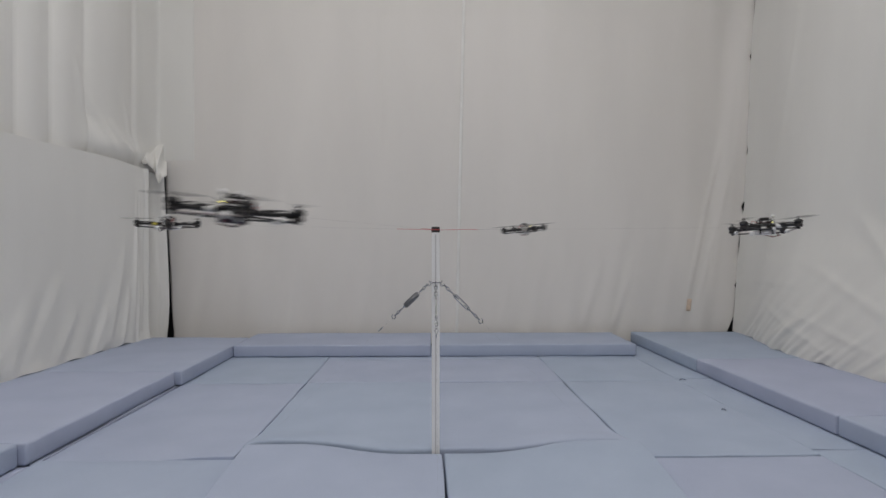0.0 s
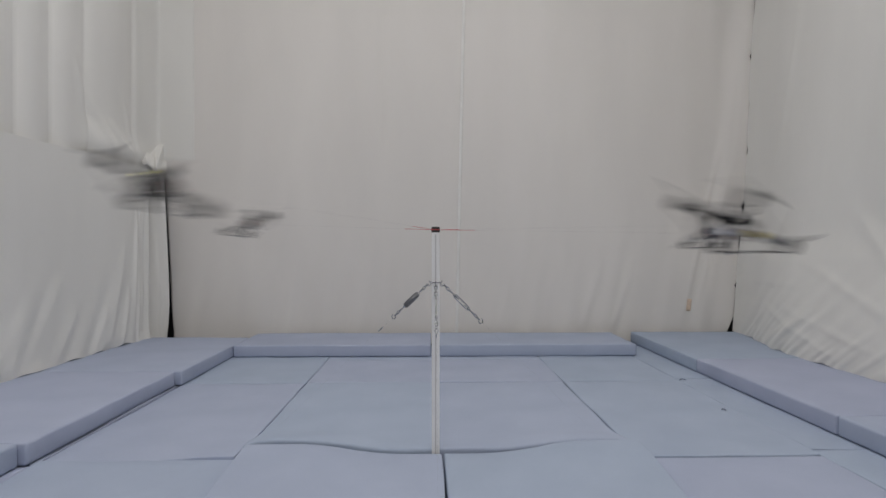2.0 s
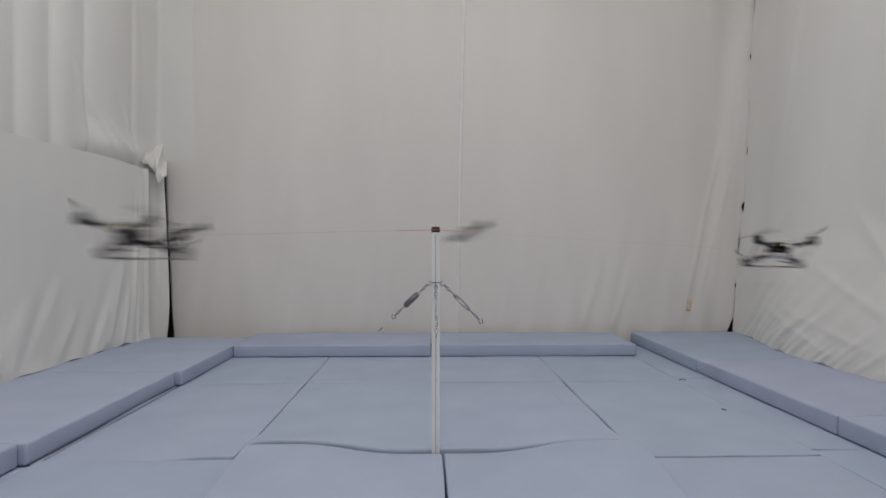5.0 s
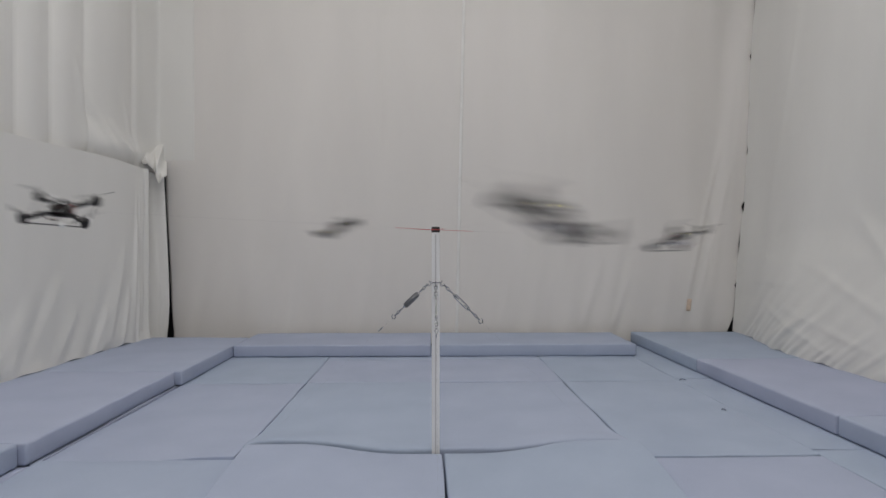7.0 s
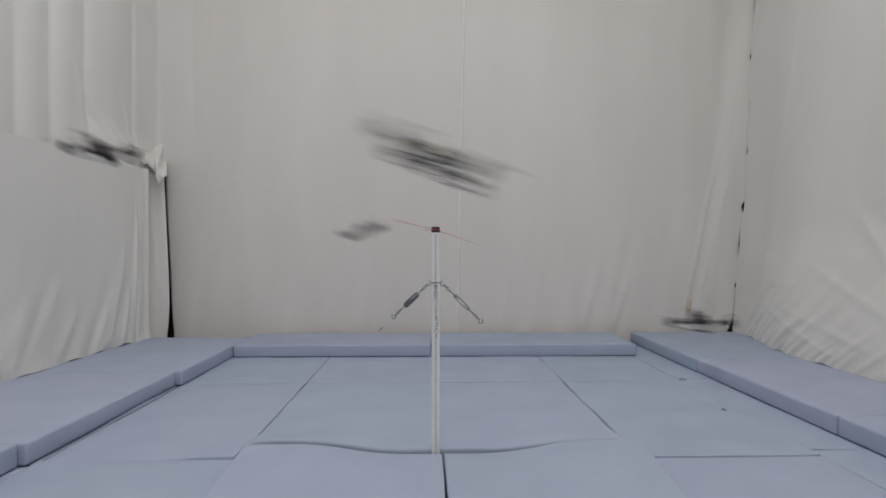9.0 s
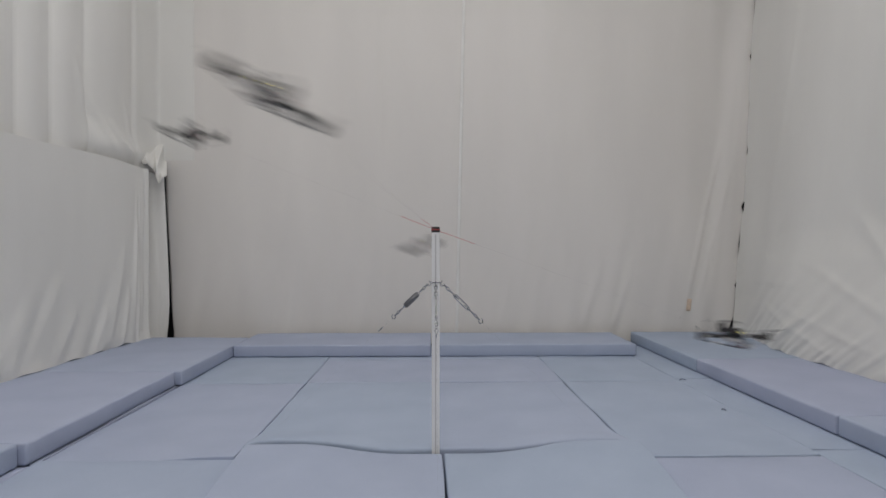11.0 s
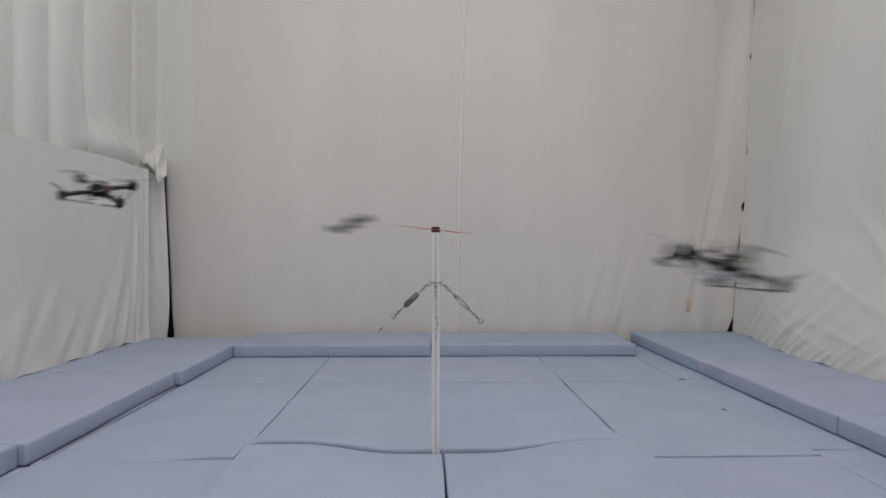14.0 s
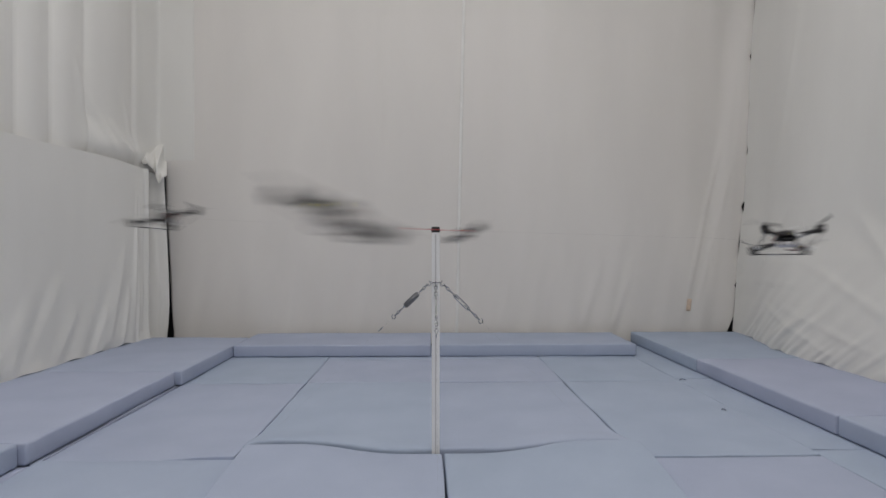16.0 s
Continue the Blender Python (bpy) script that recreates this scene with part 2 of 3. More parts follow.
def lower_place(u, v):
    s = 6.75 * (1 - (1 - u) ** 1.8)
    y0 = 1.0 + s
    top = 1.955 + 0.02 * np.sin(y0 * 1.1) - 0.02 * smooth01(6.6, 7.3, y0)
    hem_z = 0.124 + 0.010 * waves(y0, 49, 5, 16, 4) - 0.22 * smooth01(7.22, 7.38, y0)
    z = hem_z + (top - hem_z) * v
    low = 1 - smooth01(0.1, 1.2, z)
    x = -3.075 + 0.02 * waves(y0, 41, 1, 4, 4)
    x = x + low * (0.007 * waves(y0 * 1.2 - z * 0.7, 44, 6, 18, 5) + 0.02)
    x = x + 0.035 * (1 - smooth01(0.10, 0.22, z)) * waves(y0, 47, 3, 9, 5)
    for c in ((5.15, 0.10, 5.75, 0.85, 0.014, 0.07), (5.6, 0.10, 6.0, 0.6, 0.014, 0.06), (6.2, 0.10, 6.5, 0.55, 0.016, 0.05), (6.5, 0.1, 6.9, 1.2, 0.012, 0.06),
              (6.75, 0.10, 6.95, 0.7, 0.020, 0.04), (6.95, 0.1, 7.2, 1.5, 0.020, 0.05), (4.7, 0.1, 5.2, 0.6, 0.012, 0.07),
              (7.02, 0.2, 7.16, 1.75, 0.013, 0.025), (7.13, 0.2, 7.24, 1.80, 0.015, 0.022), (7.24, 0.3, 7.31, 1.85, 0.013, 0.020)):
        x = x + crease(y0, z, *c)
    # a ridge at the corner, a hollow behind it, and the edge coming forward again beside the back cloth
    high = smooth01(0.4, 1.7, z)
    x = x + 0.035 * np.exp(-((y0 - 7.39 + 0.05 * low) / 0.045) ** 2) + 0.02 * np.exp(-((y0 - 7.22 + 0.12 * low) / 0.03) ** 2) * low
    x = x - (0.10 + 0.22 * high) * np.exp(-((y0 - 7.56) / 0.075) ** 2) - 0.02 * np.exp(-((y0 - 7.665) / 0.018) ** 2)
    y = np.minimum(y0, 7.72)
    edge = np.interp(z, (0.1, 0.25, 0.45, 0.81, 1.79, 1.95), (-2.962, -2.945, -2.935, -2.944, -2.989, -3.00))
    x = x + (edge - x[:, -1:]) * smooth01(6.5, 6.75, s)
    return x, y, z


tagged(sheet("curtain", lower_place, 380, 100, CLOTH_SIDE, 0.002, False), "smooth off-white cloth panel below a gathered curtain", "curtain", "arena curtains")


def flap_place(u, v):
    """The end of the gathered cloth: folds that run down to the knot, and a loose corner hanging in a point."""
    foot = np.where(u < 0.30, 2.045, np.where(u < 0.72, 2.045 - 0.235 * (u - 0.30) / 0.42, 1.81 + 0.09 * (u - 0.72) / 0.28))
    z = foot + (3.4 - foot) * v ** 1.4
    down = 1 - smooth01(2.0, 2.9, z)
    x = -2.872 - 0.34 * (1 - u) * (1 - 0.12 * down)
    y = 7.475 + 0.012 * waves(u * 3 + 0.05 * z, 71, 3, 6, 3) - 0.016 * down * np.sin(9 * u ** 0.8 + 1.2 * (z - 2.0)) - 0.010 * down * np.sin(24 * u - 2.5 * (z - 2.0))
    y = y - 0.045 * np.exp(-((u - 0.34) / 0.10) ** 2 - ((z - 2.06) / 0.07) ** 2) + 0.03 * np.exp(-((u - 0.52) / 0.06) ** 2) * (1 - smooth01(1.85, 2.2, z))
    # higher up it merges into the curved end of the curtain
    slant = x / y
    behind = np.interp(slant, (-0.432, -0.417, -0.408, -0.38), (7.43, 7.63, 7.87, 7.885))
    y = y + (behind + 0.01 - y) * np.maximum(smooth01(1.98, 2.36, z), smooth01(0.62, 0.97, u) * smooth01(1.86, 2.15, z))
    return slant * y, y, z


flap = sheet("flap", flap_place, 70, 80, CLOTH_SIDE, 0.003)
flap.parent = upper
tagged(flap, "loose pointed corner of the cloth")
for r0, lean in ((0.016, 0.5), (0.011, -0.6)):
    bm = bmesh.new()
    m = Matrix.Translation((-3.085, 7.415, 2.035 + 0.014 * lean)) @ Matrix.Rotation(0.35 * lean, 4, "Y") @ Matrix.Rotation(math.pi / 2, 4, "X")
    put_ring(bm, r0, 0.0055, m, 18, 8, 1.7)
    part("knot", bm, CLOTH_SIDE, upper, "twisted cloth knot that gathers the folds")


def right_place(u, v):
    hem_z = 0.120 + 0.009 * waves(u * 6.85, 57, 6, 18, 4)
    z = hem_z + (TOP - hem_z) * v ** 1.5
    y0 = 1.0 + (6.848 + 0.07 * np.clip(-tears(z) / 0.02, 0, 1)) * u
    x = 3.30 + 0.26 * smooth01(0.1, 1.4, z) + 0.055 * np.maximum(0, z - 1.0) * smooth01(4.0, 7.6, y0) + 0.05 * np.maximum(0, z - 1)
    low = 1 - smooth01(0.15, 1.1, z)
    x = x - low * (0.004 + 0.004 * smooth01(5.0, 7.0, y0)) * waves(y0 * 1.0 + z * 1.2, 52, 7, 22, 6) - 0.015 * waves(y0 + 0.15 * z, 53, 1.2, 4, 4)
    for c in ((4.6, 0.5, 6.3, 1.0, -0.006, 0.04), (4.9, 0.3, 6.5, 0.55, -0.007, 0.03), (5.4, 0.2, 7.0, 0.55, -0.007, 0.03),
              (7.25, 1.2, 6.65, 4.2, -0.007, 0.06), (6.2, 0.8, 6.4, 3.5, -0.008, 0.16), (4.2, 0.5, 5.6, 1.4, -0.02, 0.07),
              (7.2, 0.9, 6.7, 1.5, -0.008, 0.05)):
        x = x + crease(y0, z, *c)
    # folds that fan up from where the cloth is tucked behind the mats
    rs = np.random.RandomState(61)
    foot = 7.58
    while foot > 4.2:
        run = rs.uniform(0.30, 0.85)
        rise = run * rs.uniform(0.50, 0.72)
        x = x + crease(y0, z, foot, 0.06, foot - run, 0.06 + rise, -rs.uniform(0.007, 0.014), rs.uniform(0.022, 0.036))
        foot -= rs.uniform(0.10, 0.22)
    x = x + 0.012 * np.exp(-((y0 - 7.55) / 0.22) ** 2)
    x = x + (np.interp(z, CORNER_Z, CORNER_X) * 7.848 / 7.78 - x[:, -1:]) * smooth01(0.72, 1.0, u)
    return x, y0, z


tagged(sheet("curtain", right_place, 520, 150, CLOTH_SIDE), "off-white side curtain creased where it meets the mats", "curtain", "arena curtains")


# ---------------------------------------------------------------- foam mats
def foam_mat(x0, x1, y0, y1, z0, thick, seed, lift=None, label="grey-blue foam mat lying flat on the floor", group="floor mats", r=0.009):
    """A soft slab with rounded edges, slightly uneven."""
    bm = bmesh.new()
    cx, cy = (x0 + x1) / 2, (y0 + y1) / 2
    put_box(bm, x1 - x0, y1 - y0, thick, None, r, 3)
    for axis, a, b in ((Vector((1, 0, 0)), x0 - cx, x1 - cx), (Vector((0, 1, 0)), y0 - cy, y1 - cy)):
        n = max(4, int((b - a) / 0.09))
        for i in range(1, n):
            co = axis * (a + (b - a) * i / n)
            bmesh.ops.bisect_plane(bm, geom=bm.verts[:] + bm.edges[:] + bm.faces[:], plane_co=co, plane_no=axis)
    for v in bm.verts:
        p = Vector((v.co.x + cx, v.co.y + cy, seed * 3.7))
        soft = noise.noise(p * 1.1) * 0.006 + noise.noise(p * 4.0) * 0.0030
        edge = noise.noise(Vector((v.co.x * 2.3, v.co.y * 2.3, seed * 1.3))) * 0.007
        if v.co.z > 0:
            v.co.z += soft + (lift(p.x, p.y) if lift else 0)
        else:
            v.co.z += lift(p.x, p.y) if lift else 0
        if abs(v.co.x) > (x1 - x0) / 2 - r * 1.1:
            v.co.x += edge
        if abs(v.co.y) > (y1 - y0) / 2 - r * 1.1:
            v.co.y += edge
    ob = new("foam_mat", mesh_of("foam_mat", bm, FOAM))
    ob.location = (cx, cy, z0 + thick / 2)
    return tagged(ob, label, "foam mat", group)


def ramp01(a, b, v):
    u = min(1, max(0, (v - a) / (b - a)))
    return u * u * (3 - 2 * u)


def front_lift(x, y):
    side = 0.020 + 0.055 * ramp01(0.25, 0.75, abs(x - 0.10)) + (0.012 if x > 0.1 else 0) * ramp01(0.2, 0.8, x)
    return side * ramp01(2.35, 3.45, y)


def side_lift(x, y):
    return 0.004 * (1 - ramp01(3.5, 4.3, y))


def corner_lift(x, y):
    return 0.022 * ramp01(-1.42, -1.05, x) * (1 - ramp01(3.5, 3.9, y))


def rear_lift(x, y):
    side = 0.031 + 0.050 * ramp01(0.25, 0.75, abs(x - 0.10)) * (1 - 0.7 * ramp01(0.92, 1.1, abs(x - 0.07)))
    return (side - 0.006) * (1 - ramp01(3.60, 4.15, y)) ** 1.5


T = 0.125
# rows of the floor, from the front to the back
foam_mat(-0.945, 0.075, 1.52, 3.515, -T, T, 1, front_lift, "grey-blue foam mat with its far edge raised")
foam_mat(0.087, 1.105, 1.52, 3.515, -T, T, 2, front_lift, "grey-blue foam mat with its far edge raised")
foam_mat(-0.987, 0.052, 3.585, 5.502, -T, T, 3, rear_lift, r=0.016)
foam_mat(0.056, 1.111, 3.585, 5.500, -T, T, 4, rear_lift, r=0.016)
foam_mat(-0.985, 1.112, 5.515, 6.60, -T, T, 5)
foam_mat(-0.985, 1.112, 6.61, 7.62, -T, T, 6)
foam_mat(-1.985, -0.978, 1.46, 3.478, -T, T, 7, lambda x, y: 0.007 * ramp01(3.1, 3.45, y), r=0.005)
foam_mat(-1.966, -0.990, 3.481, 5.470, -T, T, 8, corner_lift, r=0.006)
foam_mat(-1.985, -0.990, 5.487, 7.49, -T, T, 9)
foam_mat(-3.14, -1.993, 1.42, 3.42, -T, T, 10)
foam_mat(-3.14, -1.993, 3.43, 5.43, -T, T, 11)
foam_mat(-3.14, -1.993, 5.44, 7.44, -T, T, 12)
foam_mat(1.132, 2.073, 1.50, 3.484, -T, T, 13, r=0.008)
foam_mat(1.114, 2.076, 3.506, 5.500, -T, T, 14, side_lift, r=0.008)
foam_mat(1.114, 2.078, 5.514, 7.52, -T, T, 15, r=0.008)
foam_mat(2.077, 3.36, 1.60, 3.600, -T, T, 16, r=0.006)
foam_mat(2.079, 3.36, 3.608, 5.608, -T, T, 17, r=0.006)
foam_mat(2.081, 3.36, 5.614, 7.61, -T, T, 18, r=0.006)
# mats stacked along the sides
UP = "grey-blue foam mat stacked on the floor mats as a border"
E_ = 0.118
foam_mat(-3.16, -2.030, 1.40, 3.385, 0.004, E_, 21, None, UP, "border mats", 0.015)
foam_mat(-3.14, -1.995, 3.395, 5.36, 0.004, E_, 22, None, UP, "border mats", 0.015)
foam_mat(-3.12, -1.95, 5.38, 7.40, 0.004, E_, 23, None, UP, "border mats", 0.015)
foam_mat(2.375, 3.42, 1.84, 3.850, 0.004, E_, 24, None, UP, "border mats", 0.015)
foam_mat(2.370, 3.43, 3.858, 5.890, 0.004, E_, 25, None, UP, "border mats", 0.015)
foam_mat(2.360, 3.58, 5.898, 7.78, 0.004, E_, 26, None, UP, "border mats", 0.015)
foam_mat(-1.945, 0.035, 6.78, 7.76, 0.004, E_, 27, None, UP, "border mats", 0.015)
foam_mat(0.115, 2.115, 6.78, 7.76, 0.004, E_, 28, None, UP, "border mats", 0.015)



def crumb(x, y, length, turn):
    """A torn sliver of foam lying on a mat."""
    bm = bmesh.new()
    put_tube(bm, [(length * (t - 0.5), 0.006 * math.sin(5 * t), 0.004 + 0.004 * math.sin(math.pi * t)) for t in (0, 0.25, 0.5, 0.75, 1)], 0.004, 6)
    ob = new("foam_crumb", mesh_of("foam_crumb", bm, CRUMB))
    ob.matrix_world = pose(x, y, 0.003, 0, 0, turn)
    return tagged(ob, "small dark torn foam sliver lying on a mat", "crumb", "foam crumbs")


CRUMB = material("torn_foam", (0.19, 0.22, 0.31), 0.9, vary=0.2, scale=40, bump=0.2)
for cx, cy, size, turn in ((2.105, 5.515, 0.055, 10), (1.99, 4.48, 0.030, -35)):
    crumb(cx, cy, size, turn)

# ---------------------------------------------------------------- pole
POLE = Vector((0.0418, 3.557, 0))
HUB = 1.1885


def pole():
    root = new("tether_pole")
    root.location = (POLE.x, POLE.y, -0.13)
    tagged(root, "slotted aluminium profile pole with a black cap", "pole")
    h = 1.304
    bm = bmesh.new()
    w, s, d = 0.021, 0.0034, 0.004
    ring = []
    for q in range(4):
        rot = Matrix.Rotation(q * math.pi / 2, 2)
        for p in ((-w + 0.003, -w), (-s, -w), (-s, -w + d), (s, -w + d), (s, -w), (w - 0.003, -w)):
            ring.append(rot @ Vector(p))
    lo = [bm.verts.new((p.x, p.y, 0)) for p in ring]
    hi = [bm.verts.new((p.x, p.y, h)) for p in ring]
    n = len(ring)
    for i in range(n):
        bm.faces.new((lo[i], lo[(i + 1) % n], hi[(i + 1) % n], hi[i]))
    bm.faces.new(hi)
    bm.faces.new(lo[::-1])
    part("profile", bm, ALU, root, "pale anodised slotted profile", smooth=False)
    # grey strips laid in the grooves paint the shade of the open slots
    for q in range(4):
        bm = bmesh.new()
        put_box(bm, 0.0064, 0.0012, h - 0.02, Matrix.Rotation(q * math.pi / 2, 4, "Z") @ Matrix.Translation((0, -w + d - 0.0012, h / 2)))
        part("slot_cover", bm, SLOT, root, "grey strip painted as shade inside the slot", smooth=False)
    bm = bmesh.new()
    put_box(bm, 0.045, 0.045, 0.011, Matrix.Translation((0, 0, h + 0.0055)), 0.002)
    part("end_cap", bm, BLACK, root, "black plastic end cap")
    bm = bmesh.new()
    put_rod(bm, (0, 0, h + 0.011), (0, 0, h + 0.030), 0.0215, seg=24)
    part("swivel_hub", bm, BLACK, root, "black swivel that the cords turn on")
    bm = bmesh.new()
    put_ring(bm, 0.0225, 0.0022, Matrix.Translation((0, 0, h + 0.0145)), 24)
    part("hub_ring", bm, RED, root, "dull red ring")
    bm = bmesh.new()
    put_box(bm, 0.26, 0.08, 0.006, Matrix.Translation((0, 0, 0.004)), 0.001)
    part("base_plate", bm, STEEL_DARK, root)
    bm = bmesh.new()
    put_ring(bm, 0.031, 0.0035, Matrix.Translation((0, 0, 1.041)), 20)
    for k in range(4):
        a = math.radians(45 + 90 * k)
        put_rod(bm, (0.022 * math.cos(a), 0.022 * math.sin(a), 1.041), (0.033 * math.cos(a), 0.033 * math.sin(a), 1.041), 0.004)
    part("guy_collar", bm, STEEL, root, "steel collar with eyes")
    return root


pole()


def guy(angle, reach, drop, dark, size=1.0):
    """A turnbuckle with hooks and chain links, and its thin wire down to the mats. Its own x runs outward along the guy."""
    root = new("guy_turnbuckle")
    a = math.radians(angle)
    top = Vector((POLE.x + 0.034 * math.cos(a), POLE.y + 0.034 * math.sin(a), 0.911))
    d = Vector((reach * math.cos(a), reach * math.sin(a), -drop)).normalized()
    root.matrix_world = Matrix.Translation(top) @ d.to_track_quat("X", "Z").to_matrix().to_4x4() @ Matrix.Scale(size, 4)
    tagged(root, "steel turnbuckle hooked to the pole's collar by links" if not dark else "dull steel turnbuckle hooked to the pole's collar by links", "turnbuckle", "pole guys")
    bm = bmesh.new()
    put_tube(bm, [(0.010 + 0.012 * math.cos(t), 0, 0.012 * math.sin(t)) for t in np.linspace(math.pi * 0.75, math.pi * 2.2, 12)], 0.0028)
    part("shackle", bm, STEEL, root)
    for i in range(3):
        bm = bmesh.new()
        put_ring(bm, 0.0068, 0.0024, Matrix.Translation((0.030 + 0.0195 * i, 0, 0)) @ Matrix.Rotation(math.pi / 2 * (i % 2), 4, "X"), 14, 6, 1.9)
        part("chain_link", bm, STEEL, root)
    x0, x1 = 0.094, 0.212
    mat = STEEL_DARK if dark else STEEL
    for s in (-1, 1):
        bm = bmesh.new()
        wide = 0.012 if dark else 0.0085
        put_tube(bm, [(x0, 0, 0.001 * s), (x0 + 0.012, 0, wide * s), (x1 - 0.012, 0, wide * s), (x1, 0, 0.001 * s)], 0.0046 if dark else 0.0030, 8)
        part("turnbuckle_bar", bm, mat, root)
    if dark:
        bm = bmesh.new()
        put_rod(bm, (x0 + 0.010, 0, 0), (x1 - 0.010, 0, 0), 0.0095, seg=10)
        part("sleeve", bm, STEEL_DARK, root, "dull grey sleeve over the screw")
    bm = bmesh.new()
    put_rod(bm, (x0 - 0.018, 0, 0), (x0 + 0.035, 0, 0), 0.0028)
    put_rod(bm, (x0 - 0.002, 0, 0), (x0 + 0.012, 0, 0), 0.006)
    part("threaded_eye", bm, STEEL, root)
    bm = bmesh.new()
    put_rod(bm, (x1 - 0.035, 0, 0), (x1 + 0.022, 0, 0), 0.0028)
    put_rod(bm, (x1 - 0.012, 0, 0), (x1 + 0.002, 0, 0), 0.006)
    part("threaded_hook", bm, STEEL, root)
    for i in range(3):
        bm = bmesh.new()
        put_ring(bm, 0.0066, 0.0024, Matrix.Translation((x1 + 0.030 + 0.018 * i, 0, 0)) @ Matrix.Rotation(math.pi / 2 * (i % 2), 4, "X"), 14, 6, 1.8)
        part("chain_link", bm, STEEL, root)
    x2 = x1 + 0.085
    bm = bmesh.new()
    put_tube(bm, [(x2 + 0.012 * math.cos(t) + 0.004, 0, 0.012 * math.sin(t)) for t in np.linspace(math.pi * 1.0, math.pi * 2.6, 12)], 0.0026)
    part("end_hook", bm, STEEL, root)
    if dark:
        bm = bmesh.new()
        put_ring(bm, 0.0066, 0.0022, Matrix.Translation((0.408, 0, 0)), 14, 6, 1.8)
        put_rod(bm, (0.415, 0, 0), (0.432, 0, 0), 0.0032, seg=8)
        part("wire_clamp", bm, STEEL, root)
    far = (0.911 - 0.01) / (-d.z) / size
    bm = bmesh.new()
    put_rod(bm, (x2 + 0.012, 0, 0), (far, 0, 0), 0.00015, seg=5)
    part("wire", bm, STEEL, root, "hair-thin steel wire")


guy(150, 0.277, 0.235, True)
guy(30, 0.277, 0.240, False, 1.12)
guy(-90, 0.262, 0.285, False, 1.1)


# ---------------------------------------------------------------- flying machines
ARM = 0.170
SPOTS = [(ARM * math.cos(math.radians(a)), ARM * math.sin(math.radians(a))) for a in (45, 135, 225, 315)]


def propeller(name_parent, x, y):
    """Two twisted tapering blades on a hub."""
    bm = bmesh.new()
    n = 9
    for side in (0, math.pi):
        rot = Matrix.Rotation(side, 4, "Z")
        up, dn = [], []
        for i in range(n):
            t = i / (n - 1)
            r = 0.008 + 0.084 * t
            chord = 0.008 + 0.013 * math.sin(math.pi * min(1, 0.15 + 0.75 * t)) * (1 - 0.55 * t ** 3)
            tw = math.radians(26 - 17 * t)
            c, s = math.cos(tw) * chord / 2, math.sin(tw) * chord / 2
            up.append((bm.verts.new(rot @ Vector((r, -c, s + 0.0007))), bm.verts.new(rot @ Vector((r, c, -s + 0.0007)))))
            dn.append((bm.verts.new(rot @ Vector((r, -c, s - 0.0007))), bm.verts.new(rot @ Vector((r, c, -s - 0.0007)))))
        for i in range(n - 1):
            a, b, e, f = up[i], up[i + 1], dn[i], dn[i + 1]
            bm.faces.new((a[0], a[1], b[1], b[0]))
            bm.faces.new((e[0], f[0], f[1], e[1]))
            bm.faces.new((a[0], b[0], f[0], e[0]))
            bm.faces.new((a[1], e[1], f[1], b[1]))
        bm.faces.new((up[-1][0], up[-1][1], dn[-1][1], dn[-1][0]))
    put_rod(bm, (0, 0, -0.004), (0, 0, 0.006), 0.008, seg=12)
    ob = part("propeller", bm, BLADE, name_parent, "smoky translucent two-bladed propeller")
    ob.location = (x, y, 0.031)
    return ob


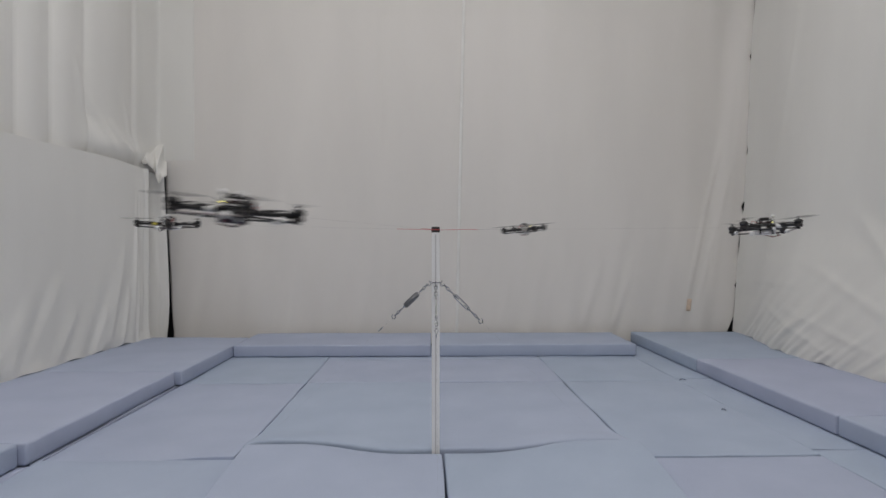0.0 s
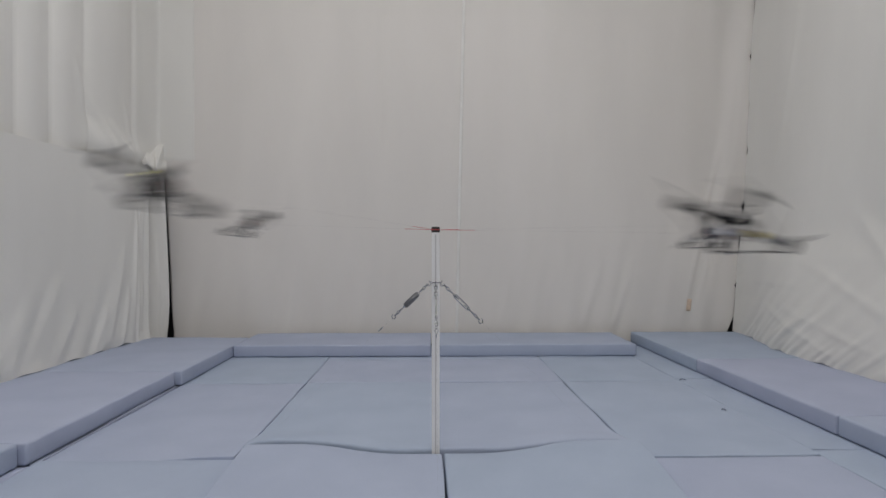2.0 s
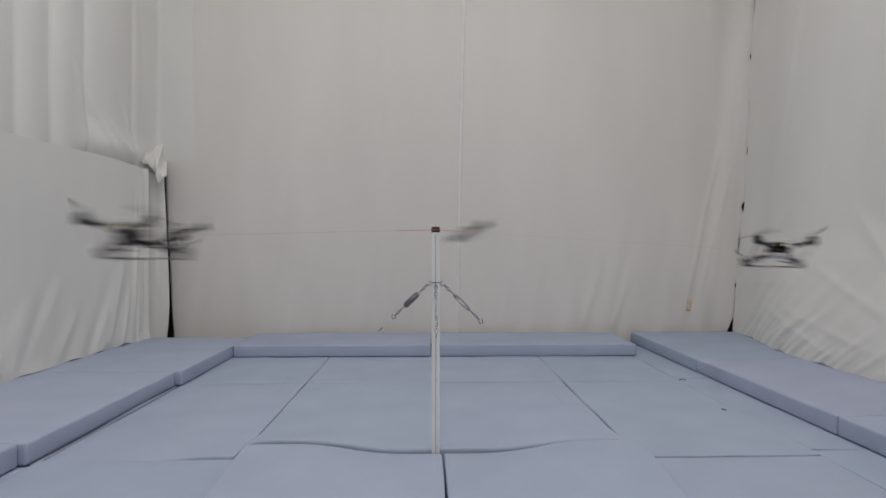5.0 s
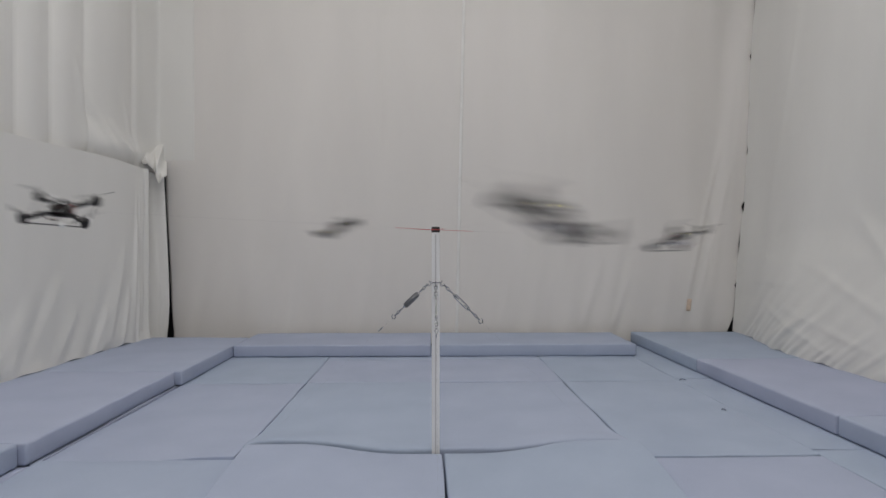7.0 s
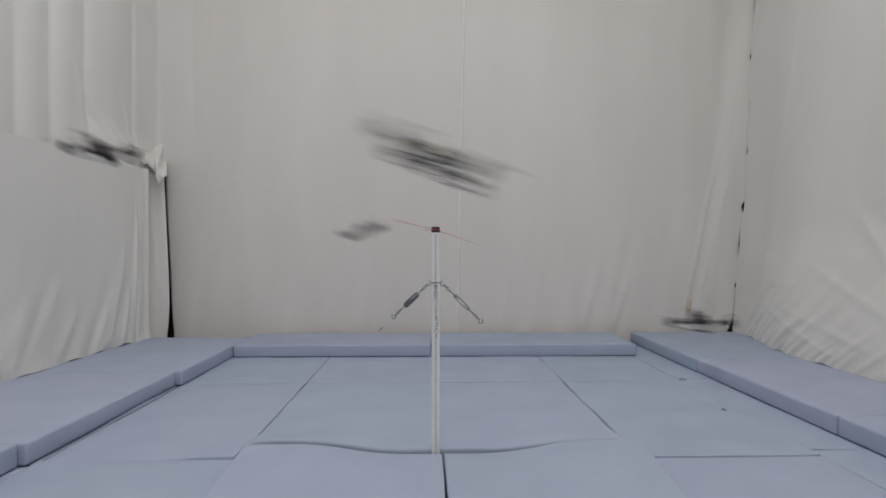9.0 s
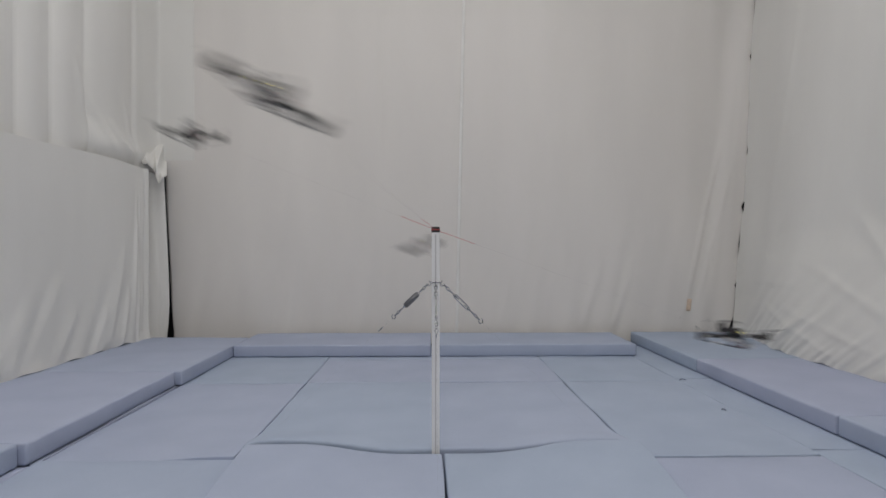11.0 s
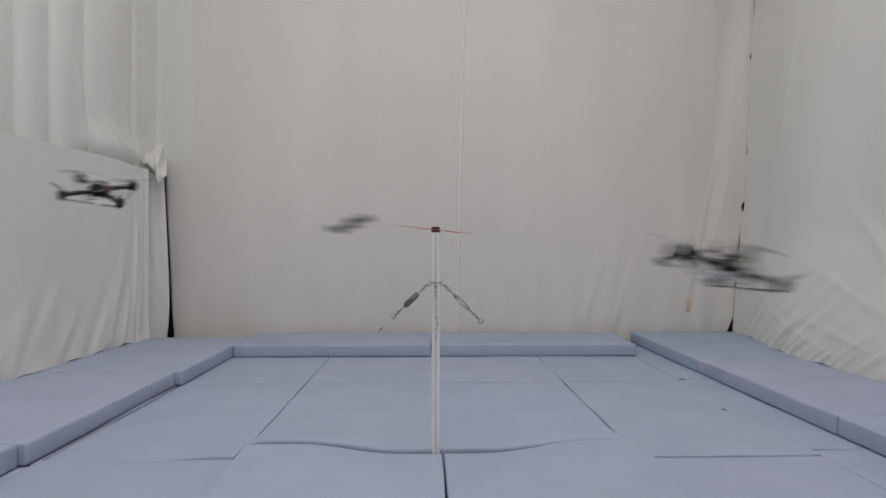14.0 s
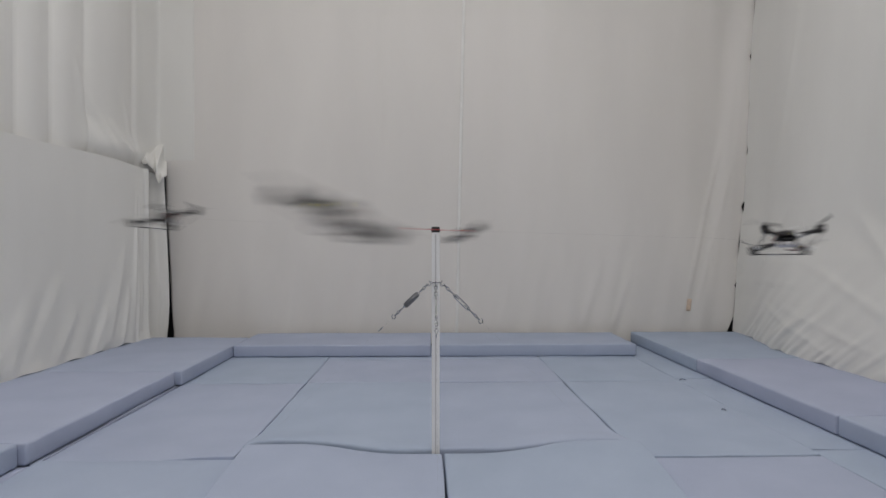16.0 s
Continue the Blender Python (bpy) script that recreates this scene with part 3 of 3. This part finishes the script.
def drone(label, battery, tape_arm):
    """Its x points outward from the pole, its y ahead, its z up through the rotors."""
    root = new("quadcopter")
    tagged(root, label, "drone", "tethered quadcopters")
    for z, w, cut in ((0.010, 0.100, 0.030), (-0.010, 0.090, 0.026)):
        bm = bmesh.new()
        h = w / 2
        rim = [(h - cut, -h), (h, -h + cut), (h, h - cut), (h - cut, h), (-h + cut, h), (-h, h - cut), (-h, -h + cut), (-h + cut, -h)]
        lo, hi = [bm.verts.new((x, y, z - 0.0015)) for x, y in rim], [bm.verts.new((x, y, z + 0.0015)) for x, y in rim]
        bm.faces.new(hi)
        bm.faces.new(lo[::-1])
        for a in range(8):
            bm.faces.new((lo[a], lo[(a + 1) % 8], hi[(a + 1) % 8], hi[a]))
        part("centre_plate", bm, CARBON, root, "black carbon plate", smooth=False)
    for x in (-0.026, 0.026):
        for y in (-0.026, 0.026):
            bm = bmesh.new()
            put_rod(bm, (x, y, -0.010), (x, y, 0.041), 0.0028, seg=8)
            part("standoff", bm, COPPER, root)
    bm = bmesh.new()
    put_box(bm, 0.062, 0.062, 0.0025, Matrix.Translation((0, 0, 0.021)), 0.0008, 1)
    for x, y, a, b, c in ((-0.014, 0.012, 0.018, 0.014, 0.005), (0.014, -0.010, 0.014, 0.018, 0.006), (0.012, 0.018, 0.012, 0.010, 0.004), (-0.016, -0.016, 0.010, 0.016, 0.007)):
        put_box(bm, a, b, c, Matrix.Translation((x, y, 0.022 + c / 2)), 0.0008, 1)
    part("power_board", bm, BOARD, root, "brown circuit board with components", smooth=False)
    bm = bmesh.new()
    put_box(bm, 0.056, 0.050, 0.0025, Matrix.Translation((0, 0, 0.036)), 0.0008, 1)
    put_box(bm, 0.040, 0.034, 0.010, Matrix.Translation((0, -0.004, 0.042)), 0.003, 2)
    top = part("flight_controller", bm, BLACK, root, "dark flight controller on top of the stack")
    bm = bmesh.new()
    put_ring(bm, 0.010, 0.0022, Matrix.Translation((-0.002, 0.014, 0.049)) @ Matrix.Rotation(-0.7, 4, "X"), 18, 6, 1.3)
    part("wire_loop", bm, WHITE, top, "coiled white lead")
    for x, y, sx, sy in ((0.024, 0.020, 0.010, 0.006), (-0.022, 0.022, 0.012, 0.005)):
        bm = bmesh.new()
        put_box(bm, sx, sy, 0.006, Matrix.Translation((x, y, 0.040)), 0.001, 1)
        part("connector", bm, WHITE, top, "small white plug")
    # leads that loop round the stack
    for pts, mat, name in ((((0.028, 0.022, 0.040), (0.046, 0.034, 0.044), (0.048, 0.040, 0.024), (0.030, 0.040, 0.014)), WHITE, "white lead"),
                           (((-0.024, 0.024, 0.040), (-0.036, 0.044, 0.040), (-0.020, 0.054, 0.022), (0.002, 0.050, 0.012)), WHITE, "white lead"),
                           (((-0.030, 0.000, 0.024), (-0.050, 0.008, 0.034), (-0.056, 0.022, 0.020), (-0.046, 0.034, 0.004)), RED, "red lead"),
                           (((0.020, -0.030, 0.024), (0.036, -0.048, 0.032), (0.030, -0.056, 0.010), (0.016, -0.050, -0.012)), BLACK, "black lead")):
        bm = bmesh.new()
        put_tube(bm, pts, 0.0014)
        part("lead", bm, mat, root, name)
    bm = bmesh.new()
    put_box(bm, 0.094, 0.036, 0.022, Matrix.Translation((0, -0.010, -0.0245)), 0.006, 2)
    pack = part("battery", bm, battery, root, "foil-wrapped battery under the frame")
    for x in (-0.026, 0.030):
        bm = bmesh.new()
        put_box(bm, 0.012, 0.0385, 0.0245, Matrix.Translation((x, -0.010, -0.0232)), 0.003, 1)
        part("strap", bm, BLACK, pack, "black strap")
    bm = bmesh.new()
    put_box(bm, 0.024, 0.0368, 0.014, Matrix.Translation((0.002, -0.010, -0.0240)), 0.002, 1)
    part("battery_label", bm, WHITE, pack, "pale label")
    for dy, mat in ((0.0, DARKRED), (0.006, BLACK)):
        bm = bmesh.new()
        put_tube(bm, [(0.050, -0.010 + dy, -0.028), (0.068, -0.006 + dy, -0.040), (0.040, 0.016 + dy, -0.046), (0.010, 0.024 + dy, -0.036), (0.020, 0.028 + dy, 0.010)], 0.0023)
        part("cable", bm, mat, pack, "battery lead looped under the frame")
    for i, (x, y) in enumerate(SPOTS):
        ux, uy = x / ARM, y / ARM
        turn = Matrix.Rotation(math.atan2(uy, ux), 4, "Z")
        bm = bmesh.new()
        put_rod(bm, (0.040 * ux, 0.040 * uy, 0), (0.172 * ux, 0.172 * uy, 0), 0.0085, 0.0075, 10)
        arm = part("arm", bm, CARBON, root, "black carbon tube arm")
        bm = bmesh.new()
        put_box(bm, 0.034, 0.017, 0.007, Matrix.Translation((0.092 * ux, 0.092 * uy, 0.009)) @ turn, 0.002, 1)
        part("speed_controller", bm, BLACK, arm, "speed controller in black wrap")
        if i in (3, tape_arm):
            bm = bmesh.new()
            put_rod(bm, (0.064 * ux, 0.064 * uy, 0), (0.088 * ux, 0.088 * uy, 0), 0.0098, seg=12)
            part("arm_tape", bm, WHITE if i == 3 else YELLOW, arm, "pale tape round the arm" if i == 3 else "yellow tape round the arm")
        bm = bmesh.new()
        side = Vector((-uy, ux, 0)) * 0.006
        put_tube(bm, [Vector((r * ux, r * uy, z)) + side * k for r, z, k in ((0.108, 0.012, 0.6), (0.128, 0.014, 1.0), (0.146, 0.010, 0.5), (0.156, 0.004, 0.0))], 0.0024)
        part("motor_wire", bm, BLACK, arm)
        bm = bmesh.new()
        put_rod(bm, (x, y, -0.014), (x, y, -0.004), 0.0165, 0.0185, 18)
        put_rod(bm, (x, y, -0.004), (x, y, 0.004), 0.0150, seg=18)
        part("motor", bm, COPPER, arm, "dark brushless motor")
        bm = bmesh.new()
        put_rod(bm, (x, y, 0.004), (x, y, 0.018), 0.0190, seg=18)
        put_rod(bm, (x, y, 0.018), (x, y, 0.022), 0.0190, 0.0120, 18)
        put_rod(bm, (x, y, 0.022), (x, y, 0.032), 0.0035, seg=8)
        part("motor_bell", bm, BLACK, arm, "black motor bell")
        bm = bmesh.new()
        put_rod(bm, (x, y, -0.024), (x, y, -0.012), 0.006, 0.008, 10)
        part("rubber_foot", bm, BLACK, arm)
        propeller(root, x, y)
    # thin rods from motor to motor; the outer one is pale
    q = ARM * math.cos(math.radians(45))
    for a, b in (((-q, q), (q, q)), ((-q, -q), (-q, q)), ((q, -q), (q, q)), ((-q, -q), (q, -q))):
        bm = bmesh.new()
        put_rod(bm, (*a, -0.018), (*b, -0.018), 0.0030, seg=8)
        outer = a[0] > 0 and b[0] > 0
        part("guard_rod", bm, CORD if outer else CARBON, root, "thin pale rod between two motors" if outer else "thin carbon rod between two motors")
    for x, y, z, r in ((-0.030, q, -0.018, 0.0120), (-q, 0.045, -0.018, 0.0100), (q, 0.055, -0.018, 0.0120), (0.034, -0.030, 0.050, 0.0090), (0.012, -q, -0.018, 0.0085)):
        bm = bmesh.new()
        bmesh.ops.create_icosphere(bm, subdivisions=2, radius=r, matrix=Matrix.Translation((x, y, z)))
        part("marker_ball", bm, WHITE, root, "white reflective tracking ball")
    if battery is DARKFOIL:
        bm = bmesh.new()
        put_box(bm, 0.030, 0.022, 0.024, Matrix.Translation((0.010, -0.046, -0.024)), 0.003, 1)
        part("receiver", bm, WHITE, root, "small white receiver box")
    for x, y, z in ((0.029, -0.0335, 0.022),):
        bm = bmesh.new()
        put_box(bm, 0.004, 0.004, 0.004, Matrix.Translation((x, y, z)), 0.001, 1)
        part("status_light", bm, LED, root, "tiny lit status lamp")
    return root


DRONES = [drone("black quadcopter with a dark battery, tied to a pole", DARKFOIL, -1),
          drone("black quadcopter with a silver battery, tied to a pole", SILVER, -1),
          drone("black quadcopter with a silver battery, tied to a pole", SILVER, -1),
          drone("black quadcopter with yellow tape round one arm, tied to a pole", SILVER, 0)]

REACHES = (1.760, 1.632, 1.692, 1.726)


def tether(reach):
    """A taut cord along its own x, red near the pole."""
    root = new("tether")
    tagged(root, "taut thin cord, red near the pole and grey beyond", "tether", "pole tethers")
    bm = bmesh.new()
    put_rod(bm, (0.018, 0, 0), (0.22, 0, 0), 0.0011, seg=6)
    part("red_sleeve", bm, RED, root, "red sleeve")
    bm = bmesh.new()
    put_rod(bm, (0.22, 0, 0), (reach - 0.118, 0, 0), 0.00020, seg=5)
    part("line", bm, CORD, root, "thin grey line")
    return root


TETHERS = [tether(reach) for reach in REACHES]

# ---------------------------------------------------------------- flight
# common angle round the pole every half second, and each machine's own lead (degrees)
TURN = (189.6, 285.8, 420.9, 598.4, 788.7, 980.8, 1173.9, 1367.8, 1561.7, 1755.4, 1947.9, 2139.2, 2329.1, 2517.3, 2703.6, 2887.8, 3069.7, 3249.6, 3428.1, 3605.2, 3781.3, 3956.3, 4130.0, 4302.4, 4474.4, 4645.7, 4816.7, 4986.9, 5157.2, 5327.4, 5497.8, 5668.1, 5838.4)
LEADS = ((61.4, 0.8, -35.6, -49.3, -52.7, -44.6, -32.0, -19.6, -8.9, 6.1, 9.0, 8.5, 7.2, 9.2, 12.8, 9.1, 4.8, -3.7, -5.5, -14.3, -18.1, -18.7, -14.1, -12.2, -11.9, -11.6, -9.5, -15.8, -6.1, -2.8, -0.9, 0.2, 3.2),
         (69.8, 4.9, -18.2, -16.2, -18.9, -19.0, -14.5, -10.4, -4.4, -10.1, -8.0, -1.1, 7.2, 10.5, 7.3, 3.9, -4.9, -9.4, -9.1, -7.8, -6.1, -5.9, -9.0, -9.8, -15.2, -11.6, -18.2, -13.0, -14.0, -12.3, -9.1, -7.8, -3.5),
         (56.3, 0.2, -21.5, -17.4, -10.7, -2.5, -1.9, 3.3, 5.1, 15.8, 20.5, 19.3, 16.7, 18.8, 20.6, 22.1, 17.0, 10.6, 5.4, 7.2, 11.0, 11.9, 10.4, 6.4, 10.1, 10.5, 18.7, 15.1, 6.4, 3.9, 2.8, 2.6, 1.7),
         (60.7, -0.1, -32.0, -36.5, -36.5, -24.9, -13.3, 0.4, 11.9, 19.8, 22.3, 21.6, 20.5, 19.6, 21.1, 22.2, 20.8, 14.8, 10.1, 4.4, 8.4, 15.0, 12.9, 1.6, 4.9, -1.2, 1.0, -8.0, -5.5, -8.1, -3.9, -0.7, 0.4))
# slope of the circle along x and y every half second, and each machine's own rise
SLOPE_X = (0.006, -0.006, -0.017, -0.018, -0.035, -0.031, -0.039, -0.034, -0.031, -0.025, -0.019, -0.018, -0.022, -0.034, -0.059, -0.096, -0.141, -0.187, -0.246, -0.300, -0.346, -0.381, -0.403, -0.411, -0.398, -0.373, -0.304, -0.211, -0.119, -0.059, -0.025, -0.014, 0.001)
SLOPE_Y = (-0.013, -0.012, -0.009, -0.016, -0.017, -0.014, -0.008, 0.006, 0.016, 0.024, 0.028, 0.026, 0.020, 0.007, -0.012, -0.031, -0.048, -0.073, -0.095, -0.105, -0.106, -0.099, -0.086, -0.066, -0.040, -0.008, 0.031, 0.047, 0.036, 0.016, 0.000, -0.004, 0.001)
RISES = ((-0.008, -0.019, 0.017, -0.042, 0.034, -0.034, 0.025, 0.002, -0.006, -0.049, -0.039, -0.026, -0.025, 0.038, -0.018, -0.010, -0.022, -0.001, -0.015, 0.035, 0.033, 0.049, 0.039, -0.001, 0.016, -0.006, -0.023, 0.075, -0.026, -0.006, 0.018, -0.011, 0.009),
         (-0.006, 0.018, -0.039, -0.019, 0.026, 0.000, 0.021, 0.001, 0.036, -0.020, -0.027, -0.027, -0.023, 0.013, -0.007, 0.023, 0.001, 0.060, -0.006, -0.115, -0.035, 0.010, 0.015, -0.028, 0.092, -0.090, 0.128, 0.046, -0.002, 0.024, 0.034, -0.004, 0.052),
         (0.037, 0.014, -0.045, -0.081, 0.023, -0.011, 0.003, 0.009, -0.010, -0.046, -0.045, -0.002, 0.039, -0.029, 0.034, -0.033, 0.034, -0.029, -0.073, -0.020, 0.015, 0.035, 0.045, -0.001, -0.065, 0.021, 0.007, -0.038, -0.003, 0.037, -0.032, 0.020, -0.007),
         (0.040, 0.006, -0.020, -0.025, -0.011, -0.014, -0.002, -0.002, -0.014, -0.006, -0.007, -0.019, -0.032, -0.003, 0.018, -0.034, 0.021, -0.090, 0.032, 0.005, 0.009, 0.016, 0.019, -0.033, -0.021, 0.035, -0.038, -0.001, 0.011, -0.023, -0.019, -0.001, -0.036))
YAW, ROLL = -2, -2
# forward pitch: seconds, degrees
PITCH = ((0.0, 4), (0.15, 10), (0.35, 38), (0.55, 52), (0.8, 60), (1.0, 58), (1.2, 48), (1.45, 37), (1.8, 36), (2.5, 34), (4.0, 30), (7.0, 28), (7.6, 23), (8.6, 23), (10.5, 26), (16.0, 26))


def glide(values, step, t):
    """Smooth curve through evenly spaced values."""
    n = len(values)
    i = max(0, min(n - 2, int(t / step)))
    u = t / step - i
    p1, p2 = values[i], values[i + 1]
    p0 = values[i - 1] if i else 2 * p1 - p2
    p3 = values[i + 2] if i + 2 < n else 2 * p2 - p1
    return p1 + 0.5 * u * (p2 - p0 + u * (2 * p0 - 5 * p1 + 4 * p2 - p3 + u * (3 * (p1 - p2) + p3 - p0)))


def place_at(k, t):
    """The outward direction, the circle's normal and the pitch of machine k."""
    s = max(0.0, t - 0.01 + 0.01 * math.cos(2 * math.pi * t))
    phi = math.radians(glide(TURN, 0.5, s) + 90 * k + glide(LEADS[k], 0.5, s))
    a, b = glide(SLOPE_X, 0.5, s), glide(SLOPE_Y, 0.5, s)
    c, n = math.cos(phi), math.sin(phi)
    out = Vector((c, n, a * c + b * n + glide(RISES[k], 0.5, s))).normalized()
    up = Vector((-a, -b, 1)).normalized()
    for (t0, p0), (t1, p1) in zip(PITCH, PITCH[1:]):
        if t0 <= s <= t1:
            u = (s - t0) / (t1 - t0)
            pitch = p0 + (p1 - p0) * u * u * (3 - 2 * u)
    return out, up, pitch


def motions():
    hub = Vector((POLE.x, POLE.y, HUB))
    nose = Matrix.Rotation(math.radians(YAW), 4, "Z")
    heel = Matrix.Rotation(math.radians(ROLL), 4, "Y")
    for k in range(4):
        flight, cord = [], []
        for f in range(481):
            t = f / 30
            out, up, pitch = place_at(k, t)
            ahead = up.cross(out).normalized()
            level = out.cross(ahead).normalized()
            basis = Matrix((out, ahead, level)).transposed().to_4x4()
            cord.append((t, Matrix.Translation(hub) @ basis))
            # the rotors hold the weight across the cord, and push ahead against drag and slope
            side = Vector((out.x, out.y, out.z * (0.72 if out.z < 0 else 1.0))).normalized()
            ahead = up.cross(side).normalized()
            level = side.cross(ahead).normalized()
            stance = Matrix((side, ahead, level)).transposed().to_4x4()
            lean = math.atan2(math.tan(math.radians(pitch + 24 * min(0, out.z) - 20 * max(0, out.z))) + ahead.z, level.z)
            flight.append((t, Matrix.Translation(hub + out * REACHES[k]) @ stance @ nose @ Matrix.Rotation(-lean, 4, "X") @ heel))
        walk(DRONES[k], flight)
        walk(TETHERS[k], cord)
        blades = [o for o in DRONES[k].children if o.name.startswith("propeller")]
        for j, ob in enumerate(blades):
            spin = 85 if j % 2 else -85
            at = Matrix.Translation(ob.location)
            walk(ob, [(f / 30, at @ Matrix.Rotation(math.radians(spin * f + 37 * j + 20 * k), 4, "Z")) for f in range(481)])


motions()
